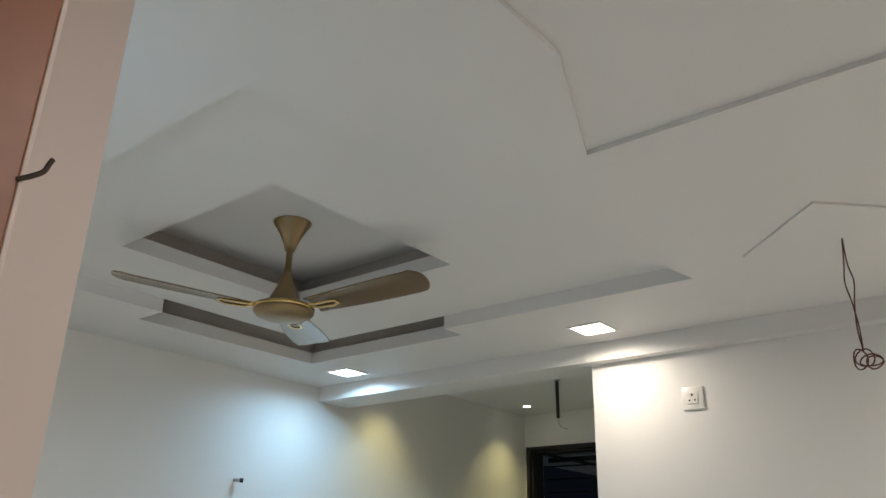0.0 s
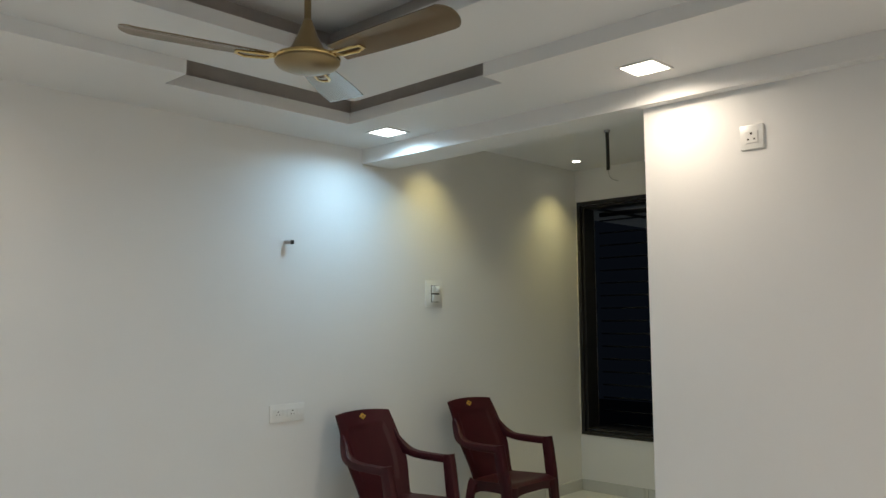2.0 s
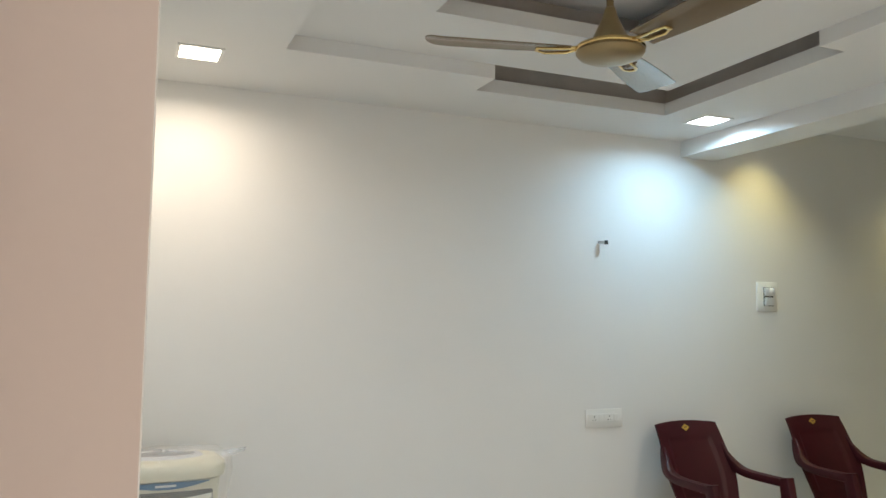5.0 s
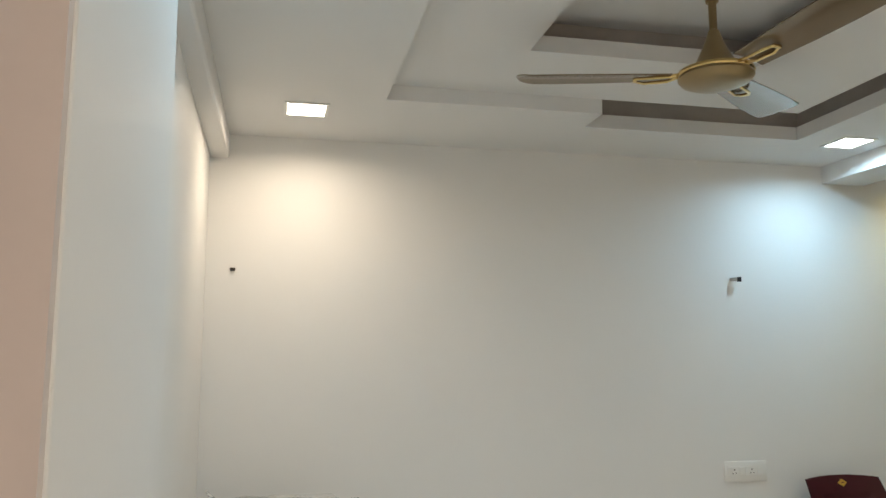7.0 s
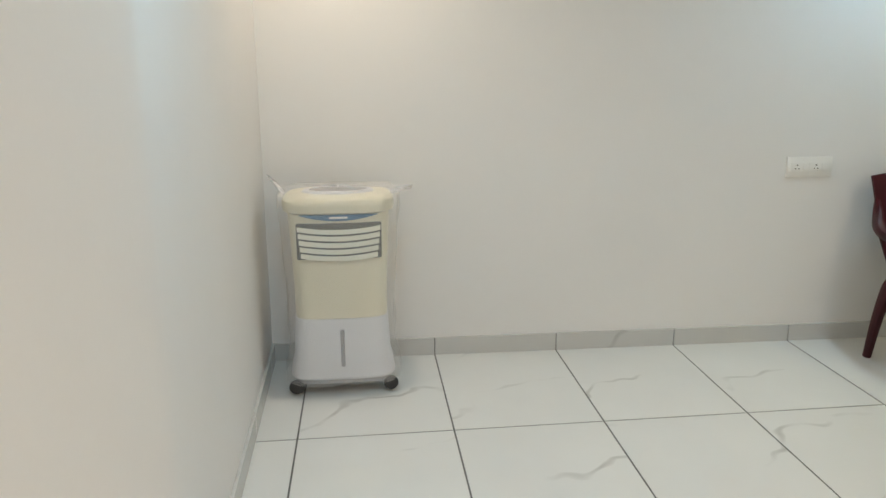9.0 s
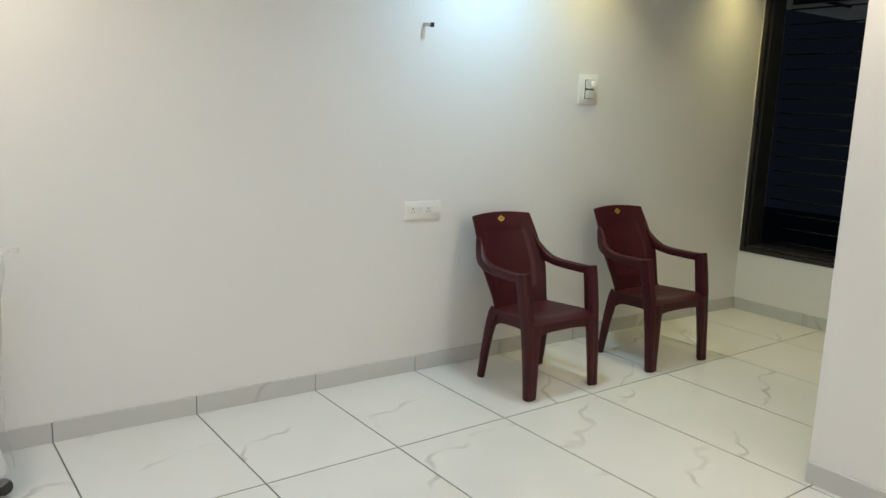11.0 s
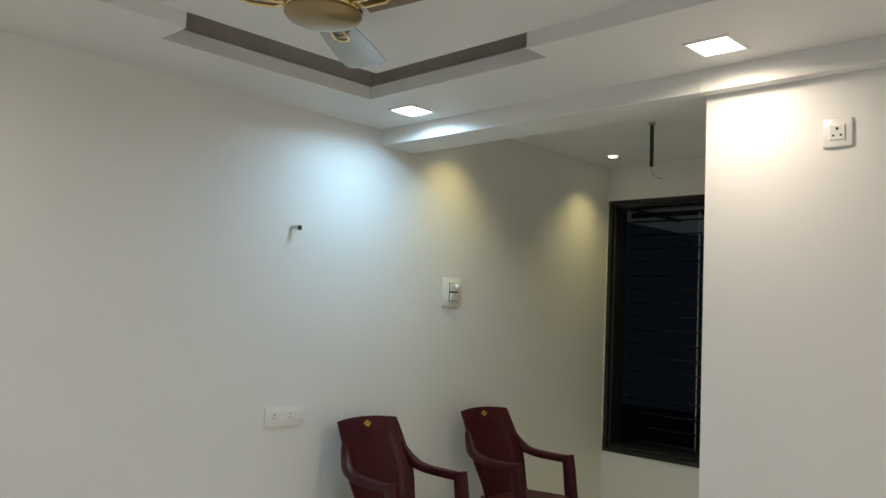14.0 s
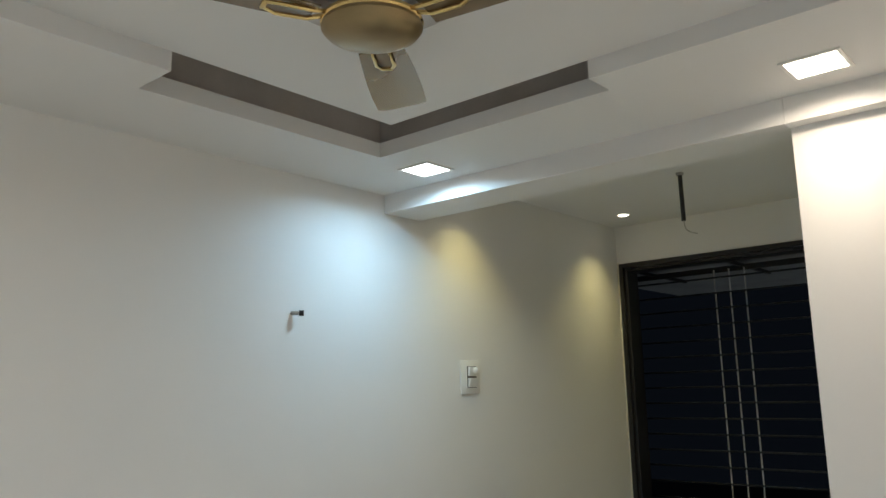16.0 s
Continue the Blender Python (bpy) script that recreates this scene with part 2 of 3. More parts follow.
def sheet(nu, nv, place, thick):
    """A closed curved plate: place(u, v) for u, v in 0..1, and the vector of its thickness."""
    bm = bmesh.new()
    t = Vector(thick)
    top = [[bm.verts.new(Vector(place(i / nu, j / nv))) for j in range(nv + 1)] for i in range(nu + 1)]
    low = [[bm.verts.new(v.co + t) for v in row] for row in top]
    for i in range(nu):
        for j in range(nv):
            bm.faces.new((top[i][j], top[i + 1][j], top[i + 1][j + 1], top[i][j + 1]))
            bm.faces.new((low[i][j + 1], low[i + 1][j + 1], low[i + 1][j], low[i][j]))
    for j in range(nv):
        bm.faces.new((top[0][j], top[0][j + 1], low[0][j + 1], low[0][j]))
        bm.faces.new((top[nu][j + 1], top[nu][j], low[nu][j], low[nu][j + 1]))
    for i in range(nu):
        bm.faces.new((top[i + 1][0], top[i][0], low[i][0], low[i + 1][0]))
        bm.faces.new((top[i][nv], top[i + 1][nv], low[i + 1][nv], low[i][nv]))
    return bm


def slab(outer, holes, z0, z1):
    """A flat plate with straight-sided holes, from outlines in plan."""
    bm = bmesh.new()
    edges = []
    for loop in [outer] + holes:
        vs = [bm.verts.new((x, y, z0)) for x, y in loop]
        edges += [bm.edges.new((vs[i], vs[(i + 1) % len(vs)])) for i in range(len(vs))]
    bmesh.ops.triangle_fill(bm, use_beauty=True, use_dissolve=False, edges=edges)
    ext = bmesh.ops.extrude_face_region(bm, geom=bm.faces[:])
    bmesh.ops.translate(bm, vec=(0, 0, z1 - z0), verts=[v for v in ext["geom"] if isinstance(v, bmesh.types.BMVert)])
    return bm


def mesh_of(name, bm, mat, smooth=False):
    bmesh.ops.recalc_face_normals(bm, faces=bm.faces[:])
    me = bpy.data.meshes.new(name)
    bm.to_mesh(me)
    bm.free()
    me.materials.append(mat)
    if smooth:
        me.shade_smooth()
        me.set_sharp_from_angle(angle=radians(38))
    return me


def part(name, bm, mat, parent, label="", smooth=False):
    ob = new(name, mesh_of(name, bm, mat, smooth))
    ob.parent = parent
    return tagged(ob, label)


def thing(name, label, category, m=None, group="", kind=""):
    ob = tagged(new(name), label, category, group, kind)
    if m is not None:
        ob.matrix_world = m
    return ob


def structure(name, bm, mat, label, category="", smooth=False):
    return tagged(new(name, mesh_of(name, bm, mat, smooth)), label, category or name.split("_")[0], kind="structure")


def rect(x0, x1, y0, y1):
    return [(x0, y0), (x1, y0), (x1, y1), (x0, y1)]


# ---------------------------------------------------------------- the shell of the rooms
TOP = 2.86
structure("wall_north", boxes((-0.95, 4.97, 0, 0.16, -0.10, TOP)), WALL, "plain off-white painted long wall of the living room")
bm = boxes((-0.95, -0.774, -2.458, 0, -0.10, TOP))
for v in bm.verts:
    if v.co.x > -0.8 and v.co.y < -1:
        v.co.x += 0.035
structure("wall_west", bm, WALL, "off-white painted wall behind the air cooler")
structure("wall_pier", boxes((-2.75, -0.611, -2.984, -2.458, -0.10, TOP), bevel=0.004), WALL, "off-white painted wall end beside the passage")
structure("wall_passage", boxes((-2.75, -0.613, -2.998, -2.984, -0.10, TOP)), PEACH, "peach painted wall skin beside the passage")
structure("wall_passage_west", boxes((-2.75, -2.60, -5.2, -2.998, -0.10, TOP)), PEACH, "peach painted wall closing the passage")
structure("wall_south", boxes((-2.75, 2.60, -5.35, -5.2, -0.10, TOP)), WALL, "off-white painted wall behind the walker")
structure("wall_east", boxes((2.450, 2.60, -5.2, -1.893, -0.10, TOP), bevel=0.003), WALL, "off-white painted wall carrying a power socket")
structure("wall_alcove", boxes((2.60, 4.97, -2.25, -2.10, -0.10, TOP)), WALL, "off-white painted side wall of the alcove")
WY0, WY1, WZ0, WZ1 = -1.75, -0.014, 0.444, 2.348
structure("wall_window", boxes((4.714, 4.97, -2.10, 0, -0.10, WZ0), (4.714, 4.97, -2.10, 0, WZ1, TOP), (4.714, 4.97, -2.10, WY0, WZ0, WZ1), (4.714, 4.97, WY1, 0, WZ0, WZ1)), WALL, "off-white painted wall around the tall window")

# ceiling levels
Z0, Z1, Z2 = 2.450, 2.512, 2.664
AX0, AX1, AY1 = -0.060, 1.775, -0.630
BX0, BX1, BY0, BY1 = 0.846, 1.905, -1.500, -0.438
hole_low = [(AX0, -2.385), (AX1, -2.70), (AX1, BY0), (BX1, BY0), (BX1, BY1), (BX0, BY1), (BX0, AY1), (AX0, AY1)]
hole_entry = [(-2.59, -5.19), (0.70, -5.19), (0.70, -2.86), (0.28, -3.03), (-2.59, -3.03)]
bm = slab([(-2.60, -5.2), (2.46, -5.2), (2.46, 0), (-0.774, 0), (-0.774, -2.458), (-0.609, -2.458), (-0.609, -2.998), (-2.60, -2.998)], [hole_low, hole_entry], Z0, Z0 + 0.062)
structure("ceiling", bm, CEIL, "white gypsum false ceiling with stepped trays")
hole_mid = rect(0.386, 1.257, -1.952, -1.072)
bm = slab([(AX0 - 0.1, -2.84), (AX1, -2.84), (AX1, AY1), (AX0 - 0.1, AY1)], [hole_mid], Z1, Z1 + 0.012)
box(bm, AX0 - 0.1, BX0, AY1, AY1 + 0.012, Z0 + 0.062, Z1 + 0.012)
box(bm, AX1, AX1 + 0.012, -2.84, BY0, Z0 + 0.062, Z1 + 0.012)
for x0, x1, y0, y1 in ((0.374, 0.386, -1.964, -1.06), (1.257, 1.269, -1.964, -1.06), (0.386, 1.257, -1.964, -1.952), (0.386, 1.257, -1.072, -1.06)):
    box(bm, x0, x1, y0, y1, Z1 + 0.012, Z1 + 0.060)
structure("ceiling_tray", bm, CEIL, "white raised tray of the false ceiling round the fan")
bm = slab(rect(-0.30, 2.45, -3.0, -0.02), [], Z2, Z2 + 0.02)
structure("ceiling_upper", bm, CEIL, "white upper ceiling that carries the fan")
bm = bmesh.new()
q = [bm.verts.new((1.652 + 0.315 * c, -3.248 + 0.315 * s, Z0 - 0.007)) for c, s in ((1, 0), (0, 1), (-1, 0), (0, -1))]
bm.faces.new(q)
ext = bmesh.ops.extrude_face_region(bm, geom=bm.faces[:])
bmesh.ops.translate(bm, vec=(0, 0, 0.0068), verts=[v for v in ext["geom"] if isinstance(v, bmesh.types.BMVert)])
structure("ceiling_diamond", bm, CEIL, "white diamond-shaped dropped panel of the false ceiling")
structure("ceiling_entry", slab([(x, y) for x, y in hole_entry], [], 2.464, 2.511), CEIL, "white ceiling of the passage")
structure("ceiling_alcove", boxes((2.60, 4.718, -2.10, 0, 2.616, 2.636)), CEIL, "white ceiling of the window alcove")
structure("ceiling_roof", boxes((-2.75, 4.97, -5.35, 0.16, 2.86, 2.96)), CONCRETE, "plain slab above the false ceiling")
# taupe cove boards inside the trays, darker than the ceiling
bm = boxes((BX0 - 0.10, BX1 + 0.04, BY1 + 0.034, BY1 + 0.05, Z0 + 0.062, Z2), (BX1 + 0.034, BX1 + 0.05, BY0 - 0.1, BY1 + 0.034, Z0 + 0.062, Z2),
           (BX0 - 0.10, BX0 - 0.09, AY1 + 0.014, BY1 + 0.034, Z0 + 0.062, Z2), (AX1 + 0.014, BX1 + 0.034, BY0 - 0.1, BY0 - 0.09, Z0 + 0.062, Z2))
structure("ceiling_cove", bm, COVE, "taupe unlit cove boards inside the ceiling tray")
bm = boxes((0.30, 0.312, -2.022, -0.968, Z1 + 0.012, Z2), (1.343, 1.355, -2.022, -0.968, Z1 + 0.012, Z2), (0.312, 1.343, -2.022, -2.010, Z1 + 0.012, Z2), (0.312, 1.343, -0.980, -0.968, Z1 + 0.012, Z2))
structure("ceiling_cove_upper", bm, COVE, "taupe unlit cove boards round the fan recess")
bm = boxes((2.388, 2.622, -1.893, 0, 2.357, 2.640), (2.388, 2.450, -5.2, -1.893, 2.357, 2.4535), bevel=0.003)
for v in bm.verts:  # the face is a little out of square with the wall
    if v.co.x < 2.40 and v.co.y > -1.0:
        v.co.x -= 0.021
structure("beam_east", bm, CEIL, "white painted beam over the alcove opening", "beam")
structure("beam_west", boxes((-0.774, -0.690, -2.458, 0, 2.338, Z0), bevel=0.010), CEIL, "white painted ledge beam along the wall", "beam")

# window: frame, sashes, glass
win = thing("window_1", "tall black aluminium window onto a dark night balcony", "window", kind="structure")
def ring(y0, y1, z0, z1, x0, x1, w):
    return boxes((x0, x1, y0, y0 + w, z0, z1), (x0, x1, y1 - w, y1, z0, z1), (x0, x1, y0 + w, y1 - w, z0, z0 + w), (x0, x1, y0 + w, y1 - w, z1 - w, z1), bevel=0.003)
part("window_frame", ring(WY0, WY1, WZ0, WZ1, 4.704, 4.889, 0.032), FRAME, win)
part("window_track", ring(WY0 + 0.032, WY1 - 0.032, WZ0 + 0.032, WZ1 - 0.032, 4.729, 4.884, 0.022), FRAME, win)
mid = (WY0 + WY1) / 2 - 0.55
for y0, y1, x0 in ((WY0 + 0.056, mid + 0.08, 4.789), (WY0 + 0.056, mid + 0.05, 4.839)):
    sash = part("sash", ring(y0, y1, WZ0 + 0.056, WZ1 - 0.056, x0, x0 + 0.032, 0.045), FRAME, win)
    pane = part("pane", boxes((x0 + 0.013, x0 + 0.018, y0 + 0.045, y1 - 0.045, WZ0 + 0.101, WZ1 - 0.101)), GLASS, sash, "dark clear glass")
    pane.visible_shadow = False
edge = bmesh.new()
rnd = random.Random(4)
z = WZ0 - 0.01
while z < WZ1:
    h = rnd.uniform(0.05, 0.16)
    box(edge, 4.705, 4.713, WY1 - 0.001, WY1 + rnd.uniform(0.006, 0.014), z, min(z + h, WZ1 + 0.01))
    z += h
part("plaster_edge", edge, PLASTER, win, "rough unpainted plaster edge beside the frame")

# outside: grille box, ledge, night
grille = thing("window_grille", "dark box grille with three bright steel rods outside the window", "grille", pose(-0.045, 0.035, 0.042))
for k in range(17):
    z = 0.42 + k * 0.112
    part("cross_rod", tube([(5.335, -1.85, z), (5.335, 0.10, z)], 0.0075, 6), IRON, grille)
for y in (-0.50, -0.61, -0.72):
    part("upright_rod", tube([(5.35, y, 0.40), (5.35, y, 2.27)], 0.0055, 8), STEEL, grille, "bright stainless steel rod")
for y in (-1.85, -0.70, -0.02):
    part("side_rod", boxes((4.97, 5.95, y - 0.012, y + 0.012, 2.275, 2.299)), IRON, grille)
part("top_rail", boxes((5.35, 5.38, -1.86, 0.11, 2.25, 2.29)), IRON, grille)
part("bottom_rail", boxes((4.97, 5.38, -1.86, 0.11, 0.36, 0.40)), IRON, grille)
structure("ledge_outside", boxes((4.97, 7.2, -2.4, 0.6, 2.357, 2.48)), CONCRETE, "grey plaster balcony soffit outside the window", "ledge")
structure("ground", boxes((4.97, 60, -50, 50, -6.1, -6.0)), GROUT, "dark ground outside at night", "ground")


# ---------------------------------------------------------------- lamps and electrical fittings
def panel_light(x, y, z, glow, label):
    t = thing("ceiling_light", label, "ceiling light", pose(x, y, z), "square ceiling panel lights")
    part("rim", slab(rect(-0.088, 0.088, -0.088, 0.088), [rect(-0.076, 0.076, -0.076, 0.076)], -0.006, 0.004), SWITCH, t)
    part("diffuser", boxes((-0.076, 0.076, -0.076, 0.076, -0.003, 0.004)), glow, t, "glowing square diffuser")


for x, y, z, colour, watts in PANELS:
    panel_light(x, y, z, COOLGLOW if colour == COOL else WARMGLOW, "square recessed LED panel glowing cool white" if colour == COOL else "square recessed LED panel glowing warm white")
for x, y in SPOTS:
    t = thing("spot_light", "small round recessed LED spot glowing warm", "spot light", pose(x, y, 2.616), "alcove spot lights")
    part("rim", lathe([(0.040, -0.005), (0.043, -0.002), (0.043, 0.002)], 24), SWITCH, t, smooth=True)
    part("lens", lathe([(0.030, -0.008), (0.030, -0.0052)], 24), SPOTGLOW, t, "glowing lens")


def face_plate(name, label, category, m, w, h, depth=0.008):
    """A wall plate in its own plane: x across, z up, front towards -y."""
    t = thing(name, label, category, m)
    part("plate", boxes((-w / 2, w / 2, -depth, 0, -h / 2, h / 2), bevel=0.004), SWITCH, t, smooth=True)
    return t


def pins(t, x, z, s=1.0, y=-0.0165):
    """Three round socket holes."""
    for dx, dz, r in ((0, 0.012, 0.0045), (-0.011, -0.009, 0.0035), (0.011, -0.009, 0.0035)):
        bm = lathe([(r * s, 0), (r * s, 0.0012)], 12)
        bmesh.ops.rotate(bm, cent=(0, 0, 0), matrix=Matrix.Rotation(radians(90), 3, "X"), verts=bm.verts[:])
        bmesh.ops.translate(bm, vec=(x + dx * s, y, z + dz * s), verts=bm.verts[:])
        part("pin_hole", bm, SLOT, t)


t = face_plate("power_socket", "white three-pin power socket high on the wall", "socket", pose(2.450, -2.392, 2.143, 0, 0, -90), 0.098, 0.102, 0.010)
insert = part("insert", boxes((-0.026, 0.026, -0.0140, -0.009, -0.026, 0.026), bevel=0.002), SWITCH, t)
pins(insert, 0, 0.0, 1.15, -0.0147)
t = face_plate("switch_board", "white wall plate with two low sockets", "socket board", pose(1.821, 0, 0.886), 0.232, 0.098)
for dx in (-0.052, 0.044):
    insert = part("insert", boxes((dx - 0.048, dx + 0.048, -0.0105, -0.007, -0.020, 0.024), bevel=0.002), SWITCH, t)
    pins(insert, dx - 0.012, 0.0, 0.8, -0.0112)
    part("rocker", boxes((dx + 0.016, dx + 0.040, -0.0135, -0.010, -0.016, 0.020), bevel=0.002), SWITCH, insert)
t = face_plate("light_switch", "white wall plate with a dimmer knob and a rocker", "switch", pose(2.994, 0, 1.561), 0.160, 0.176)
bm = boxes((-0.040, 0.050, -0.0115, -0.007, -0.062, 0.062), bevel=0.002)
part("insert", bm, SWITCH, t)
part("switch_gap", boxes((-0.034, 0.044, -0.0122, -0.0100, -0.056, 0.056)), DARKP, t, "dark gap round the rockers")
for dz in (0.029, -0.029):
    bm = boxes((-0.028, 0.038, -0.030, -0.0110, dz - 0.024, dz + 0.024), bevel=0.003)
    for v in bm.verts:
        if v.co.y < -0.02 and v.co.z < dz:
            v.co.y += 0.009
    part("rocker", bm, SWITCH, t)
bm = lathe([(0.014, 0.0), (0.017, 0.006), (0.015, 0.020), (0.008, 0.026)], 20)
bmesh.ops.rotate(bm, cent=(0, 0, 0), matrix=Matrix.Rotation(radians(90), 3, "X"), verts=bm.verts[:])
bmesh.ops.translate(bm, vec=(0.012, -0.024, 0.034), verts=bm.verts[:])
part("dimmer_knob", bm, SWITCH, t, "small white dimmer knob", smooth=True)

t = thing("pipe_stub", "short grey drain pipe stub with black end on the wall", "pipe stub", pose(-0.006, 0.0, 0.004))
part("pipe", tube([(1.806, 0, 1.831), (1.812, -0.022, 1.830), (1.822, -0.034, 1.829)], 0.009, 14), PIPE, t, smooth=True)
part("end_cap", tube([(1.820, -0.033, 1.829), (1.836, -0.044, 1.829)], 0.0120, 14), RUBBER, t, "black end cap", smooth=True)
t = thing("wall_plug", "small dark plug stub on the wall", "wall plug", pose(-0.006, 0.0, -0.019))
bm = boxes((-0.663, -0.640, -0.010, 0, 1.846, 1.860), bevel=0.003)
part("plug", bm, SLOT, t)

t = thing("conduit_drop", "black conduit with loose wires hanging from the alcove ceiling", "cable", pose(0, 0.032, 0.0))
part("collar", lathe([(0.020, 2.602), (0.022, 2.616)], 16, (3.63, -1.012, 0)), GREYP, t, smooth=True)
part("conduit", tube([(3.63, -1.012, 2.609), (3.631, -1.013, 2.48), (3.63, -1.014, 2.352)], 0.0115, 12), CONDUIT, t, smooth=True)
part("wire", tube(smooth_line([(3.63, -1.014, 2.357), (3.632, -1.020, 2.312), (3.628, -1.045, 2.287), (3.63, -1.085, 2.272)], 5), 0.003, 6), PALEWIRE, t, smooth=True)

t = thing("hanging_wire", "thin maroon wire pair hanging in a loose coil from the ceiling", "wire", pose(0.012, -0.012, -0.021))
for s in (-1, 1):
    part("strand", tube(smooth_line([(1.64, -3.236, 2.459), (1.642, -3.233 + 0.005 * s, 2.37), (1.640, -3.235 + 0.013 * s, 2.31), (1.639, -3.236 + 0.003 * s, 2.24), (1.638, -3.237 - 0.003 * s, 2.16), (1.638, -3.240, 2.085)], 5), 0.0022, 6), MAROON_WIRE, t, smooth=True)
for k, (dy, dz, ry, rz) in enumerate(((0.0, 0.0, 0.030, 0.030), (-0.018, -0.012, 0.036, 0.020), (0.014, -0.006, 0.022, 0.036), (-0.03, -0.02, 0.026, 0.022))):
    loop = [(1.638 + 0.010 * math.sin(a * 2 + k), -3.240 + 0.88 * (dy + ry * math.cos(a)), 2.066 + 0.88 * (dz + rz * math.sin(a))) for a in [2 * math.pi * i / 20 for i in range(21)]]
    part("coil", tube(loop, 0.0024, 6), MAROON_WIRE, t, smooth=True)


# ---------------------------------------------------------------- ceiling fan
def ceiling_fan():
    fx, fy = 0.847, -1.482
    t = thing("ceiling_fan", "antique bronze three-blade ceiling fan with brass arms, at rest", "ceiling fan", pose(fx, fy, -0.016))
    part("canopy", lathe([(0.0145, 2.558), (0.0195, 2.560), (0.0205, 2.570), (0.027, 2.590), (0.040, 2.620), (0.060, 2.656), (0.072, 2.671), (0.074, 2.68)]), BRONZE, t, smooth=True)
    part("rod", lathe([(0.0125, 2.46), (0.0125, 2.58)], 20), BRONZE, t, smooth=True)
    part("motor_cover", lathe([(0.076, 2.338), (0.066, 2.352), (0.052, 2.378), (0.039, 2.405), (0.028, 2.432), (0.020, 2.455), (0.0165, 2.466), (0.0130, 2.468)]), BRONZE, t, smooth=True)
    part("motor", lathe([(0.0, 2.284), (0.04, 2.285), (0.080, 2.291), (0.104, 2.301), (0.114, 2.313), (0.112, 2.322)], 48), BRONZE, t, smooth=True)
    part("motor_band", lathe([(0.1125, 2.3215), (0.116, 2.326), (0.114, 2.334), (0.083, 2.341)], 48), BRASS, t, "polished brass band", smooth=True)
    for ang in (157, 280, 37):
        turn = Matrix.Rotation(radians(ang), 4, "Z")
        def blade(u, v):
            r = 0.135 + 0.480 * u
            w = 0.108 + 0.036 * math.sin(min(1, u * 1.15) * math.pi * 0.55)
            c = (v - 0.5) * w
            if u > 0.9:
                r -= 0.030 * abs(2 * v - 1) ** 3 * (u - 0.9) / 0.1
            crease = 0.10 * max(0.0, 0.40 - v) * w
            return (r, c, 2.332 + 0.030 * u - 0.20 * c - 0.9 * c * c - crease)
        bm = sheet(20, 12, blade, (0, 0, -0.004))
        bm.transform(turn)
        b = part("blade", bm, BLADE, t, "bronze lacquered blade", smooth=True)
        bm = bmesh.new()
        for side in (-1, 1):
            sweep(bm, [(0.086, side * 0.010, 2.334), (0.118, side * 0.013, 2.327), (0.145, side * 0.021, 2.321), (0.215, side * 0.023, 2.320), (0.245, side * 0.012, 2.324)], [(0.012, 0.012), (0.010, 0.010), (0.011, 0.010), (0.011, 0.009), (0.012, 0.008)], n=8, side=(0, 1, 0))
        box(bm, 0.238, 0.250, -0.016, 0.016, 2.319, 2.328, bevel=0.002)
        bm.transform(turn)
        part("arm", bm, BRASS, b, "polished brass arm", smooth=True)


ceiling_fan()


